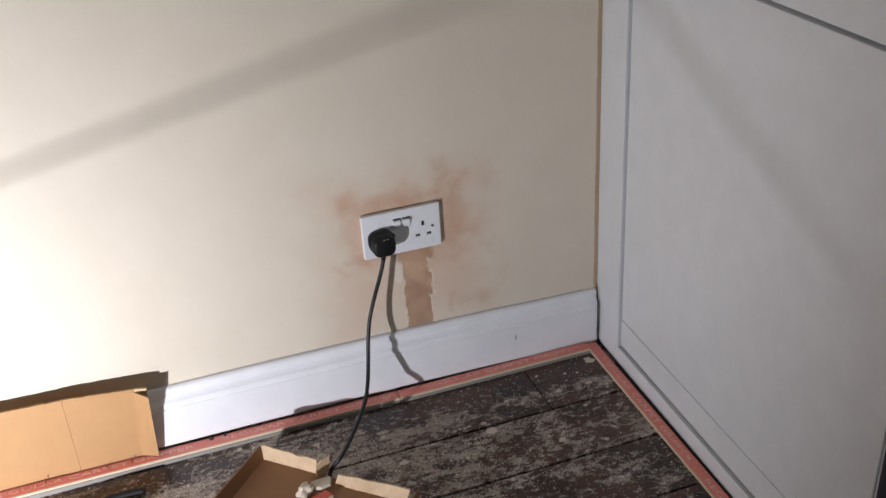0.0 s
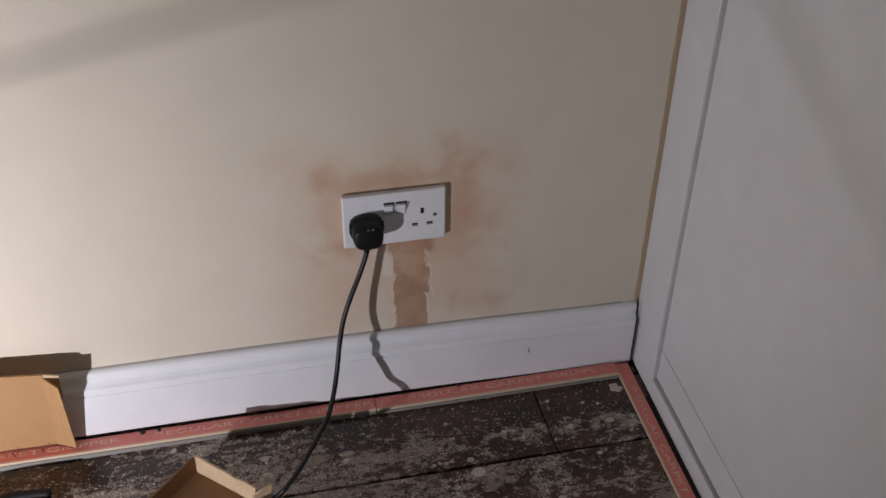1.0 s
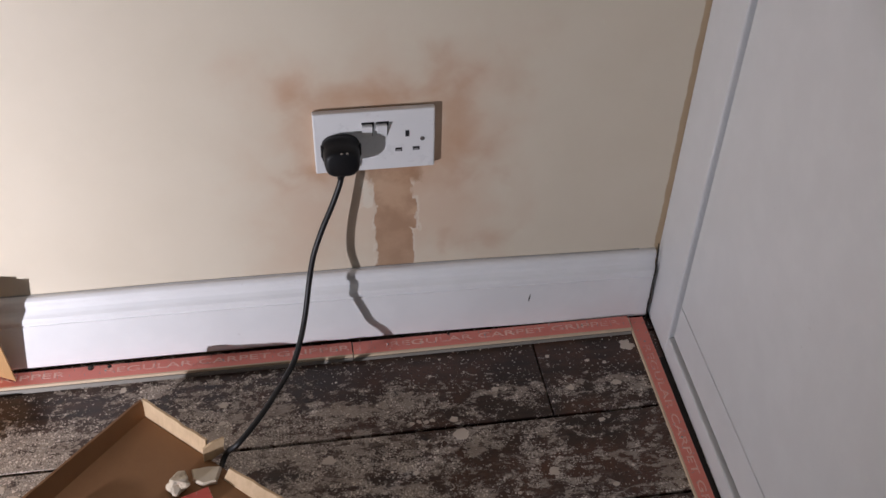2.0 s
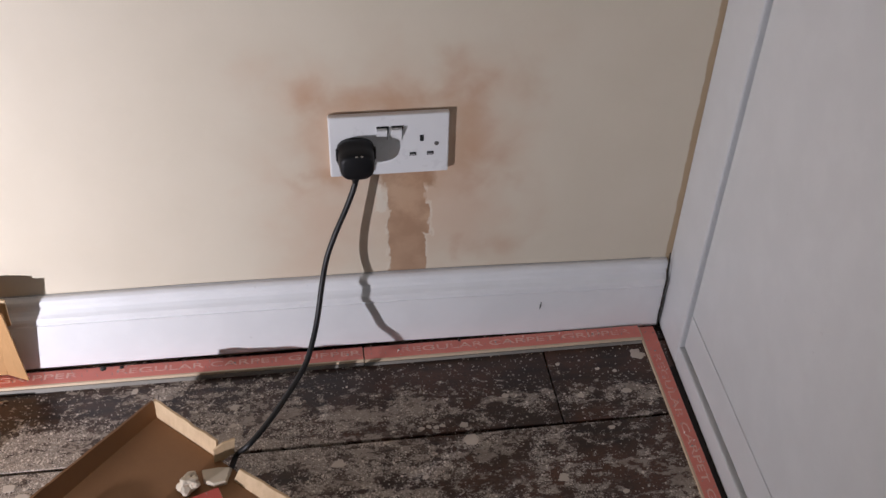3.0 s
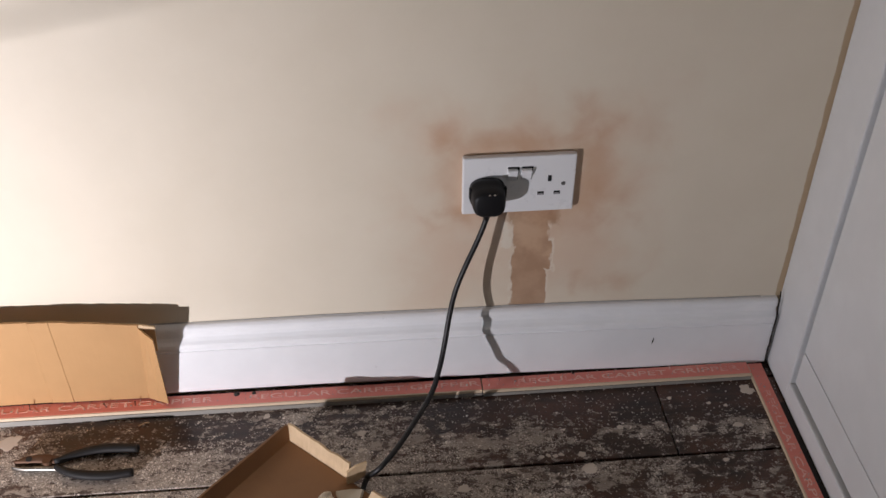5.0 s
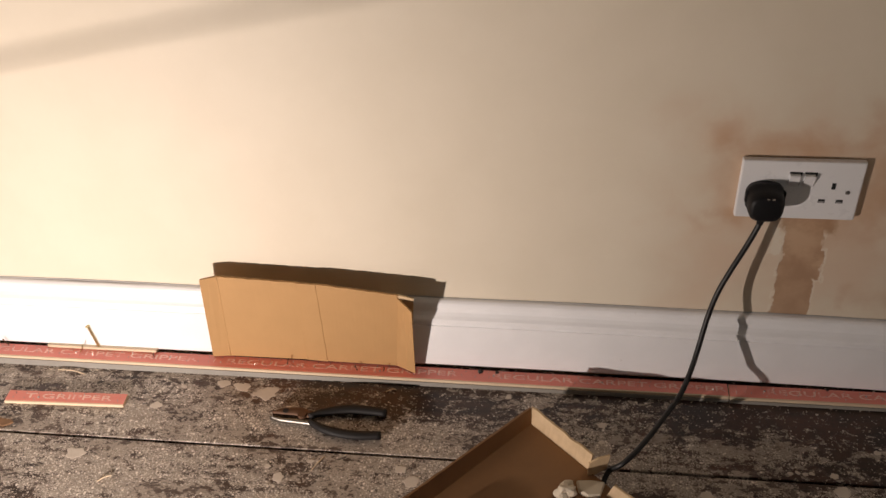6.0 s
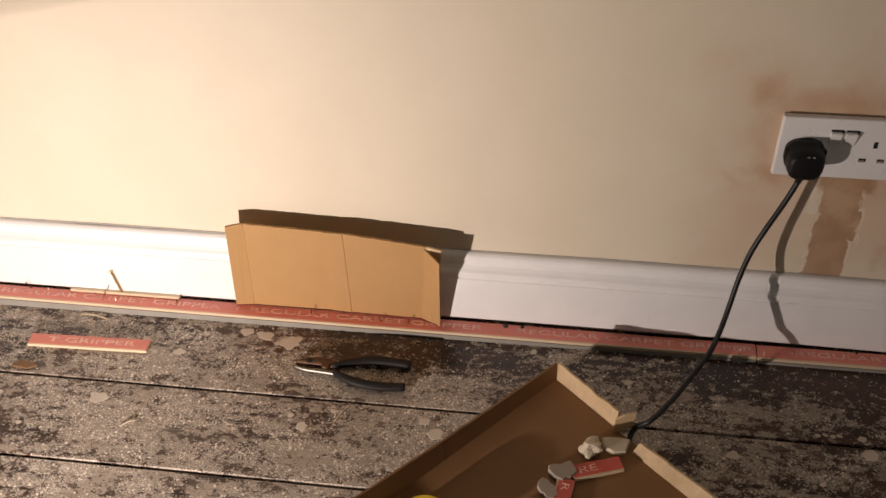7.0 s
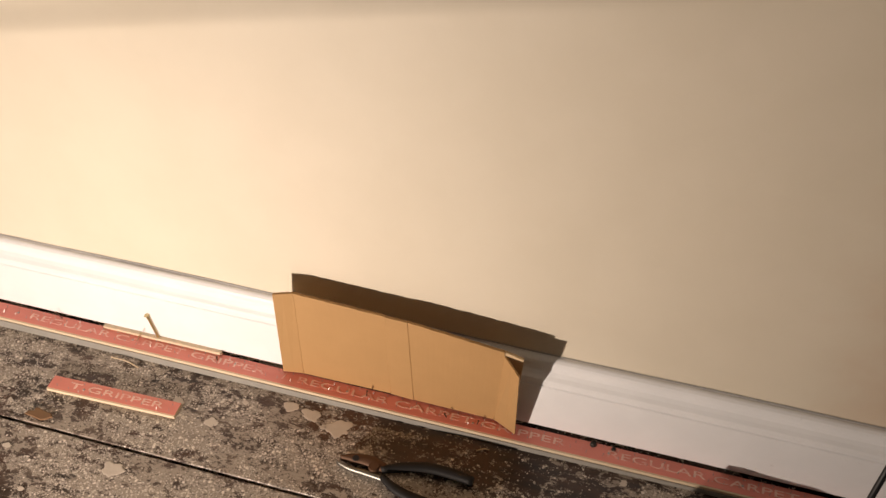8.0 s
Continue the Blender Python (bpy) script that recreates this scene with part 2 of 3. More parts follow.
def red_print(name="red_printed_wood", a=(0.72, 0.20, 0.158), b=(0.82, 0.29, 0.225)):
    m = Mat(name, 0.5)
    g = m.noise(130, 5, v=m.stretch(m.pos, (0.15, 1, 1)))
    col = m.mix(g, a, b)
    scuff = m.ramp(m.noise(60, 6, 0.7), 0.58, 0.72)
    col = m.mix(m.math("MULTIPLY", scuff, 0.35), col, (0.55, 0.36, 0.28))
    return m.done(col, 0.5, g, 0.25, 0.0006)


WALL = wall_paint()
BOARDS = boards()
# Cool grey for the unseen walls, chosen to tint the bounced light.
BOUNCE_WALL = plain("bounce_wall_grey", (0.50, 0.52, 0.56), 0.7, vary=0.04, scale=20)
CEIL = plain("white_ceiling_paint", (0.78, 0.78, 0.76), 0.8, vary=0.03, scale=20)
SUBFLOOR = plain("dark_underfloor", (0.02, 0.016, 0.013), 0.9)
SKIRT = white_gloss("skirting_gloss")
CUPBOARD = white_gloss("cupboard_eggshell", (0.78, 0.785, 0.785), 0.42)
CARD = cardboard()
# Darker cardboard carries the shadow inside the tray in its colour.
CARD_SHADED = cardboard("cardboard_shaded_inside", (0.212, 0.104, 0.042), (0.278, 0.140, 0.058))
CARD_EDGE = cardboard("torn_cardboard_edge", (0.30, 0.18, 0.08), (0.86, 0.66, 0.42))
RED = red_print()
RED_DEEP = red_print("deep_red_printed_wood", (0.56, 0.075, 0.058), (0.68, 0.125, 0.095))
PLY = plain("pale_plywood", (0.66, 0.52, 0.36), 0.65, vary=0.15, scale=120)
PLY_GREY = plain("dusty_grey_wood", (0.27, 0.25, 0.22), 0.75, vary=0.35, scale=70)


def worn_ink():
    """Pale pink print, rubbed back to the red in places."""
    m = Mat("worn_pink_ink", 0.55)
    n = m.ramp(m.math("ADD", m.noise(95, 5, 0.65), m.math("MULTIPLY", m.noise(20, 2), 0.5)), 0.53, 0.82)
    return m.done(m.mix(n, (0.76, 0.26, 0.21), (0.87, 0.55, 0.45)), 0.55, n, 0.1, 0.0004)


LETTER = worn_ink()
PIN = plain("dull_steel_pin", (0.40, 0.37, 0.33), 0.42, 1.0)
SCREW = plain("dull_screw_head", (0.20, 0.19, 0.18), 0.5, 0.6)
STEEL = plain("bright_steel", (0.62, 0.60, 0.56), 0.28, 1.0)
BRASSY = plain("yellow_passivated_steel", (0.55, 0.44, 0.24), 0.4, 1.0)
PLASTIC = plain("white_moulded_plastic", (0.80, 0.80, 0.80), 0.3, vary=0.015, bump=0.03)
SHUTTER = plain("shaded_shutter_plastic", (0.30, 0.29, 0.29), 0.5, vary=0.1)
HOLE_SHADE = plain("opening_and_shadow_black", (0.012, 0.012, 0.013), 0.8)
def matte(m, level):
    """Less sheen."""
    m.node_tree.nodes["Principled BSDF"].inputs["Specular IOR Level"].default_value = level
    return m


RUBBER = plain("black_plastic", (0.007, 0.007, 0.008), 0.5, vary=0.2, scale=200, bump=0.1)
CABLE = plain("black_pvc_cable", (0.009, 0.0085, 0.0085), 0.48, vary=0.2, scale=120, bump=0.1)
matte(RUBBER, 0.3)
JAW = plain("worn_grey_steel", (0.24, 0.225, 0.20), 0.42, 1.0, vary=0.4, scale=120)
GRIP = plain("dark_handle_sleeve", (0.013, 0.0115, 0.011), 0.6, vary=0.3, scale=90)
matte(GRIP, 0.25)
RUST = plain("rusty_steel", (0.11, 0.055, 0.030), 0.6, 0.5, vary=0.4, scale=150)
PLASTER = plain("cream_plaster", (0.62, 0.54, 0.42), 0.85, vary=0.15, scale=90, bump=0.6)
FLAKE = plain("grey_plaster_flake", (0.34, 0.29, 0.24), 0.85, vary=0.15, scale=90, bump=0.5)
YELLOW = plain("yellow_plastic", (0.75, 0.55, 0.02), 0.35, vary=0.05)
PAINTDROP = plain("dried_paint", (0.62, 0.54, 0.46), 0.65, vary=0.15, scale=150, bump=0.4)
NAVY = plain("dark_navy_fabric", (0.018, 0.022, 0.036), 0.8, vary=0.2, scale=200, bump=0.3)
CHIP = plain("bare_brown_wood", (0.20, 0.105, 0.05), 0.7, vary=0.3, scale=120)
JOINT = plain("shaded_joint_grey", (0.46, 0.44, 0.43), 0.9, vary=0.3, scale=90)
CAULK = plain("dark_crack", (0.03, 0.025, 0.02), 0.9)


# ---- mesh helpers ----
def thing(name, at=(0, 0, 0), label="", category="", group="", kind=""):
    ob = new(name)
    ob.empty_display_size = 0.02
    ob.matrix_world = at if isinstance(at, Matrix) else Matrix.Translation(at)
    return tagged(ob, label, category, group, kind)


def part(name, bm, material, parent=None, label="", smooth=False):
    bmesh.ops.recalc_face_normals(bm, faces=bm.faces)
    me = bpy.data.meshes.new(name)
    bm.to_mesh(me)
    bm.free()
    for mt in material if isinstance(material, (list, tuple)) else (material,):
        me.materials.append(mt)
    if smooth:
        for p in me.polygons:
            p.use_smooth = True
    ob = new(name, me)
    if parent:
        ob.parent = parent
    if label:
        ob["label"] = label
    return ob


def block(x0, x1, y0, y1, z0, z1, bevel=0.0, seg=2, bm=None):
    bm = bm or bmesh.new()
    r = bmesh.ops.create_cube(bm, size=1)
    for v in r["verts"]:
        v.co = Vector(((x0 + x1) / 2 + v.co.x * (x1 - x0), (y0 + y1) / 2 + v.co.y * (y1 - y0), (z0 + z1) / 2 + v.co.z * (z1 - z0)))
    if bevel:
        es = list({e for v in r["verts"] for e in v.link_edges})
        bmesh.ops.bevel(bm, geom=es, offset=bevel, segments=seg, affect="EDGES", profile=0.5)
    return bm


def loft(rings, close=True, caps=True, bm=None):
    """Skin a list of rings of points, all of one length."""
    bm = bm or bmesh.new()
    vs = [[bm.verts.new(p) for p in ring] for ring in rings]
    n = len(rings[0])
    for a, b in zip(vs[:-1], vs[1:]):
        for i in range(n if close else n - 1):
            bm.faces.new((a[i], a[(i + 1) % n], b[(i + 1) % n], b[i]))
    if caps:
        bm.faces.new(vs[0])
        bm.faces.new(vs[-1])
    return bm


def smooth_path(pts, n=8):
    """Catmull-Rom through the points."""
    pts = [Vector(p) for p in pts]
    pts = [2 * pts[0] - pts[1], *pts, 2 * pts[-1] - pts[-2]]
    out = []
    for a, b, c, d in zip(pts[:-3], pts[1:-2], pts[2:-1], pts[3:]):
        for i in range(n):
            t = i / n
            out.append(0.5 * ((2 * b) + (c - a) * t + (2 * a - 5 * b + 4 * c - d) * t * t + (3 * b - a - 3 * c + d) * t ** 3))
    return out + [pts[-2]]


def tube(pts, radius, sides=10, bm=None):
    """A round bar along the points; radius: one number or one for each point."""
    pts = [Vector(p) for p in pts]
    rings, up = [], Vector((0.3, 0.2, 1)).normalized()
    for i, p in enumerate(pts):
        d = (pts[min(i + 1, len(pts) - 1)] - pts[max(i - 1, 0)]).normalized()
        side = d.cross(up).normalized() if abs(d.dot(up)) < 0.98 else d.cross(Vector((1, 0, 0))).normalized()
        other = d.cross(side)
        up = side.cross(d)
        r = radius[i] if isinstance(radius, (list, tuple)) else radius
        rings.append([p + r * (math.cos(a) * side + math.sin(a) * other) for a in (2 * math.pi * k / sides for k in range(sides))])
    return loft(rings, bm=bm)


def sheet(corners_a, corners_b, thick, out):
    """A sheet between two polylines (bottom and top), with thickness along out."""
    out = Vector(out).normalized() * thick
    rings = []
    for a, b in zip(corners_a, corners_b):
        a, b = Vector(a), Vector(b)
        rings.append([a, b, b + out, a + out])
    return loft(rings)


def lump(center, size, seed, flat=1.0, rough=0.35, sub=2):
    """A broken lump."""
    bm = bmesh.new()
    bmesh.ops.create_icosphere(bm, subdivisions=sub, radius=1)
    for v in bm.verts:
        k = 1 + rough * noise.noise(v.co * 1.4 + Vector((seed * 3.7, seed, 0))) * 1.6 + 0.12 * noise.noise(v.co * 4 + Vector((seed, 0, seed)))
        c = v.co * k
        v.co = Vector(center) + Vector((c.x * size, c.y * size, max(c.z, -0.6) * size * flat))
    return bm


def slab(center, pts, z0, z1):
    """A flat flake from an outline round its centre."""
    bm = bmesh.new()
    ring = [Vector((center[0] + x, center[1] + y, 0)) for x, y in pts]
    mid = Vector((center[0], center[1], 0))
    rings = [[p + Vector((0, 0, z0)) for p in ring], [p + Vector((0, 0, z0 + (z1 - z0) * 0.6)) for p in ring], [mid + (p - mid) * 0.9 + Vector((0, 0, z1)) for p in ring]]
    return loft(rings, bm=bm)


def ragged(r, seed, n=22, stretch=1.2, rough=0.5):
    """An uneven outline round the origin."""
    out = []
    for k in range(n):
        a = 2 * math.pi * k / n
        p = Vector((math.cos(a), math.sin(a), seed * 4.3))
        q = r * (1 + rough * noise.noise(p * 1.2) + 0.35 * rough * noise.noise(p * 3.5))
        out.append((q * math.cos(a) * stretch, q * math.sin(a)))
    return out


# ---- the room ----
# Room size, other walls and ceiling are unseen, chosen for their bounced light.
X0, X1, Y0, TOP = -4.2, 0.62, -4.6, 2.45
tagged(part("wall_north", block(X0, X1, 0, 0.12, -0.05, TOP), WALL), "cream painted plaster wall with a brown damp patch", "wall", kind="structure")
WX0, WX1, WZ0, WZ1 = -2.3, 0.0, 0.55, 2.2  # unseen window, added behind to let in fill light
bm = block(X0, WX0, Y0 - 0.12, Y0, -0.05, TOP)
for a in ((WX1, X1, -0.05, TOP), (WX0, WX1, -0.05, WZ0), (WX0, WX1, WZ1, TOP)):
    block(a[0], a[1], Y0 - 0.12, Y0, a[2], a[3], bm=bm)
tagged(part("wall_south", bm, BOUNCE_WALL), "unseen pale grey painted wall with a window added for fill light", "wall", kind="structure")
win = thing("fill_window", (0, 0, 0), "unseen white sash window added for fill light", "window", kind="structure")
for a in ((WX0, WX0 + 0.05, WZ0, WZ1), (WX1 - 0.05, WX1, WZ0, WZ1), (WX0 + 0.05, WX1 - 0.05, WZ0, WZ0 + 0.05), (WX0 + 0.05, WX1 - 0.05, WZ1 - 0.05, WZ1), (WX0 + 0.05, WX1 - 0.05, 1.48, 1.52)):
    part("window_frame", block(a[0], a[1], Y0 - 0.09, Y0 - 0.04, a[2], a[3], 0.003), SKIRT, win)
part("window_sill", block(WX0 - 0.04, WX1 + 0.04, Y0 + 0.001, Y0 + 0.06, WZ0 - 0.03, WZ0, 0.004), SKIRT, win)
tagged(part("wall_west", block(X0 - 0.12, X0, Y0 - 0.12, 0.12, -0.05, TOP), BOUNCE_WALL), "unseen plain pale grey wall added to bounce light", "wall", kind="structure")
tagged(part("wall_east", block(X1, X1 + 0.12, Y0 - 0.12, 0.12, -0.05, TOP), BOUNCE_WALL), "unseen plain pale grey wall added to bounce light", "wall", kind="structure")
tagged(part("ceiling", block(X0 - 0.12, X1 + 0.12, Y0 - 0.12, 0.12, TOP, TOP + 0.1), CEIL), "unseen plain white ceiling added to bounce light", "ceiling", kind="structure")


def lift(x):
    """The skirting stands a little off the floor, less so towards the cupboard."""
    return 0.0035 + 0.0105 * min(1.0, -x / 0.4) + 0.004 * max(0.0, min(1.0, (-x - 0.4) / 0.9))


SK_PROFILE = [(0, 0), (-0.0160, 0), (-0.0175, 0.002), (-0.0175, 0.0790), (-0.0158, 0.0800), (-0.0158, 0.0815), (-0.0178, 0.083), (-0.0180, 0.088), (-0.0168, 0.092),
              (-0.0135, 0.096), (-0.0105, 0.101), (-0.0094, 0.106), (-0.0096, 0.1075), (-0.0108, 0.109), (-0.0108, 0.1135), (-0.0096, 0.117), (-0.0070, 0.1195), (-0.0045, 0.1205), (0, 0.1205)]
xs = [X0, -1.6, -1.2, -0.9, -0.7, -0.5, -0.38, -0.25, -0.12, -0.001]
tagged(part("baseboard", loft([[(x, y, z + lift(x) + 0.0006 * math.sin(x * 17)) for y, z in SK_PROFILE] for x in xs]), SKIRT), "white gloss painted moulded skirting board", "skirting board", kind="structure")

# ---- fitted cupboard ----
SKEW = 1.5  # the front is not quite square to the wall
cup = thing("fitted_cupboard", pose(0.005, 0, 0, 0, 0, -SKEW), "white painted fitted cupboard with flat recessed doors", "cupboard")
part("frame_stile", block(0, 0.02, -0.0945, 0.0, 0.001, 2.2, 0.0025), CUPBOARD, cup)
part("plinth", block(0.0, 0.02, -1.9, -0.0950, 0.001, 0.0360, 0.002), CUPBOARD, cup)
part("bottom_rail", block(0.006, 0.020, -1.9, -0.0995, 0.0420, 0.1000, 0.0012), CUPBOARD, cup)
part("door", block(0.0062, 0.022, -0.80, -0.0995, 0.1016, 0.8128, 0.0015), CUPBOARD, cup)
part("door", block(0.0062, 0.022, -1.88, -0.803, 0.1016, 0.8128, 0.0015), CUPBOARD, cup)
part("upper_door", block(0.0062, 0.022, -1.0, -0.0995, 0.8188, 2.1, 0.0015), CUPBOARD, cup)
part("upper_door", block(0.0062, 0.022, -1.88, -1.003, 0.8188, 2.1, 0.0015), CUPBOARD, cup)
# Flat black strip laid in for the dark gap beside the plinth.
part("dark_gap_strip", block(-0.018, -0.0005, -1.9, -0.10, 0.0006, 0.0024, 0.0006), SUBFLOOR, cup, "black strip standing in for the dark gap along the foot of the plinth")
# Backing added behind the gaps so they read shaded grey, not black.
part("groove_backing", block(0.0235, 0.0295, -1.9, -0.0, 0.002, 2.19), CUPBOARD, cup)
part("carcass", block(0.030, 0.5, -1.9, -0.004, 0.002, 2.19), SUBFLOOR, cup)
part("end_panel", block(0.0, 0.5, -1.92, -1.901, 0.001, 2.2, 0.002), CUPBOARD, cup)
part("top_rail", block(0.0, 0.02, -1.9, -0.0950, 2.103, 2.2, 0.002), CUPBOARD, cup)

# ---- socket ----
SX, SZ = -0.4705, 0.3045  # lower left corner of the plate
sock = thing("double_socket", (SX, 0, SZ), "white plastic double wall socket on the stained wall", "socket")
bm = block(0, 0.148, -0.0095, 0.0, 0, 0.087, 0.0022, 3)
part("plate", bm, PLASTIC, sock)
for i, x in enumerate((0.0585, 0.0765)):
    bm = bmesh.new()
    z0, z1, d0, d1 = 0.0500, 0.0690, 0.0098, 0.0160
    ring = [(x, -d0, z0), (x, -d1, z1 - 0.0012), (x, -d1 + 0.0006, z1), (x, -0.008, z1), (x, -0.008, z0)]
    loft([ring, [(p[0] + 0.0125, p[1], p[2]) for p in ring]], bm=bm)
    part("rocker_switch", bm, PLASTIC, sock)
    # Black 7-shaped inlay paints the rocker's shadow along its top and right.
    part("rocker_shadow", loft([[(q, d, w) for q, w in ((x, z1 - 0.0004), (x, z1 + 0.0026), (x + 0.0152, z1 + 0.0026), (x + 0.0131, z0 + 0.002), (x + 0.0122, z0 + 0.002), (x + 0.0122, z1 - 0.0004))] for d in (-0.0098, -0.0086)]), HOLE_SHADE, sock)
for cx in (0.032, 0.114):
    part("pin_opening", block(cx - 0.0024, cx + 0.0024, -0.0099, -0.0086, 0.0475, 0.0565), HOLE_SHADE, sock)
    # Flat black with grey below paints the shaded white inside of each slot.
    for dx in (-0.0108, 0.0108):
        hole = part("pin_opening", block(cx + dx - 0.0042, cx + dx + 0.0042, -0.0098, -0.0086, 0.0265, 0.0318), HOLE_SHADE, sock)
        part("shutter", block(cx + dx - 0.0032, cx + dx + 0.0030, -0.01, -0.0097, 0.0268, 0.0292), SHUTTER, hole, "plastic shutter coloured grey for the shade in its slot")
for x in (0.0135, 0.1325):
    bm = tube([(x, -0.0088, 0.043), (x, -0.0101, 0.043)], [0.0032, 0.0028], 12)
    block(x - 0.0026, x + 0.0026, -0.0104, -0.0098, 0.0426, 0.0434, bm=bm)
    part("screw", bm, SCREW, sock)

# ---- plug and cable ----
plug = thing("mains_plug", (-0.4385, -0.0097, 0.3425), "black three-pin mains plug pushed into the socket", "plug")


def plug_ring(y, w, up, down, power=3.2, n=28):
    out = []
    for k in range(n):
        a = 2 * math.pi * k / n
        c, s = math.cos(a), math.sin(a)
        px = w * math.copysign(abs(c) ** (2 / power), c)
        pz = math.copysign(abs(s) ** (2 / power), s) * (up if s > 0 else down)
        if s > 0:
            px *= 1 - 0.16 * s * s
        out.append((px, y, pz))
    return out


part("body", loft([plug_ring(0, 0.0232, 0.0195, 0.020), plug_ring(-0.009, 0.0238, 0.0200, 0.0215), plug_ring(-0.0115, 0.0224, 0.0182, 0.0217), plug_ring(-0.020, 0.0218, 0.0172, 0.0230),
                   plug_ring(-0.028, 0.0210, 0.0158, 0.0226), plug_ring(-0.0315, 0.0194, 0.0140, 0.0208), plug_ring(-0.0330, 0.0158, 0.0105, 0.0168)]), RUBBER, plug, smooth=True)
for sx in (-1, 1):
    part("grip_ridge", block(sx * 0.0225 - 0.002, sx * 0.0225 + 0.002, -0.012, -0.006, -0.006, 0.010, 0.0012), RUBBER, plug)
for fx in (-0.002, 0.0045):
    part("pale_mark", block(fx, fx + 0.003, -0.0322, -0.0295, 0.0115, 0.0138, 0.0003), FLAKE, plug, "small pale mark near the top of the plug")
part("cable_sleeve", tube([(0.000, -0.017, -0.017), (-0.001, -0.018, -0.025), (-0.003, -0.0195, -0.033)], [0.0055, 0.0048, 0.0042], 12), RUBBER, plug, smooth=True)
CAB = [(-0.4395, -0.027, 0.318), (-0.4425, -0.0275, 0.302), (-0.4535, -0.033, 0.274), (-0.4695, -0.0425, 0.241), (-0.4825, -0.049, 0.206), (-0.491, -0.0550, 0.167), (-0.499, -0.070, 0.128),
       (-0.508, -0.089, 0.100), (-0.520, -0.109, 0.077), (-0.540, -0.134, 0.060), (-0.568, -0.172, 0.048), (-0.595, -0.200, 0.037), (-0.613, -0.198, 0.016), (-0.622, -0.215, 0.006), (-0.633, -0.245, 0.0042), (-0.66, -0.30, 0.0042)]
tagged(part("power_cable", tube(smooth_path(CAB, 6), 0.0037, 12), CABLE, smooth=True), "black round mains cable hanging down to the floor", "cable")


# ---- carpet gripper ----
def lettering(text, x, y, z, length, high, parent, turn=0.0):
    cu = bpy.data.curves.new("lettering", "FONT")
    cu.body, cu.size, cu.extrude, cu.align_y = text, high * 1.38, 0.00015, "CENTER"
    cu.materials.append(LETTER)
    ob = new("lettering", cu)
    ob.parent = parent
    bpy.context.view_layer.update()
    k = length / max(1e-6, ob.dimensions.x)
    ob.matrix_basis = pose(x, y, z, 0, 0, turn) @ Matrix.Diagonal((k, 1, 1, 1))
    ob["label"] = "worn pale capital letters printed on red"
    return ob


def gripper(name, length, at, width=0.026, under=True, seed=0, label="", drop=(0.0, 0.0), face=None):
    """A strip along +x from its origin, the edge nearest the wall at y = 0, its front at y = -width; drop: how far its packing reaches below the origin at each end."""
    rnd = random.Random(seed)
    g = thing(name, at, label, "carpet gripper", "carpet gripper strips")
    base = 0.0052 if under else 0.0
    if under:
        ends = [(0.0, drop[0]), (length, drop[1])]
        bm = loft([[(x, -width - 0.0016 - 0.45 * d, 0.0002 - d), (x, -width - 0.0010, 0.005), (x, -0.004, 0.005), (x, -0.004, 0.0002 - d)] for x, d in ends])
        part("packing_strip", bm, PLY_GREY, g, "dusty grey wooden strip under the gripper")
    part("wood_strip", block(0, length, -width, 0, base, base + 0.0050, 0.0004, 1), PLY, g, "pale plywood")
    part("printed_face", block(0.0003, length - 0.0003, -width + 0.0024, -0.0004, base + 0.0044, base + 0.0054), face or RED, g, "red printed top face")
    bm = bmesh.new()
    for row in (-0.006, -0.0165):
        x = 0.008 + rnd.random() * 0.01
        while x < length - 0.005:
            p = Vector((x, row + rnd.uniform(-0.0012, 0.0012), base + 0.005))
            tube([p, p + Vector((rnd.uniform(-0.0012, 0.0012), 0.0020, 0.0036 + rnd.uniform(-0.001, 0.001)))], [0.00042, 0.00015], 5, bm)
            x += 0.0185 + rnd.uniform(-0.003, 0.003)
    part("pins", bm, PIN, g, "short bright steel pins")
    x = 0.05
    while x < length - 0.02:
        p = Vector((x, -0.012 + rnd.uniform(-0.002, 0.002), base + 0.005))
        part("fixing_nail", tube([p, p + Vector((0, 0, 0.0012))], [0.0018, 0.0013], 8), PIN, g)
        x += 0.16 + rnd.uniform(-0.02, 0.02)
    return g


ZT = 0.0108
g1 = gripper("carpet_gripper", 1.22, pose(-1.66, -0.0195, 0.0050, 0, 0.235, 0), seed=3, drop=(0.0050, 0.0), label="red printed carpet gripper strip fixed along the skirting")
g2 = gripper("carpet_gripper", 0.4065, (-0.4385, -0.0205, 0), seed=4, label="red printed carpet gripper strip fixed along the skirting")
g3 = gripper("carpet_gripper", 0.99, (-2.652, -0.0195, 0.0050), seed=6, drop=(0.0050, 0.0050), label="red printed carpet gripper strip fixed along the skirting")
for g, x, w in ((g1, -1.592, 0.355), (g1, -1.190, 0.355), (g1, -0.783, 0.338), (g2, -0.387, 0.338)):
    lettering("REGULAR CARPET GRIPPER", x - g.location.x, -0.0118, ZT, w, 0.0098, g)
for g, x in ((g1, -1.210), (g1, -0.815), (g2, -0.417)):
    lettering("/", x - g.location.x, -0.0118, ZT, 0.004, 0.0098, g)
g4 = gripper("carpet_gripper", 1.5, pose(-0.0068, -0.020, 0, 0, 0, -91.0), width=0.0235, seed=5, under=False, label="red printed carpet gripper strip along the cupboard plinth")
for i in range(3):
    lettering("REGULAR CARPET GRIPPER", 0.055 + 0.39 * i, -0.0118, 0.0056, 0.339, 0.0098, g4)
loose = gripper("carpet_gripper_offcut", 0.184, pose(-1.506, -0.1075, 0.0002, 0, 0, 1.6), width=0.0225, under=False, seed=9, label="short loose red carpet gripper offcut on the floorboards")
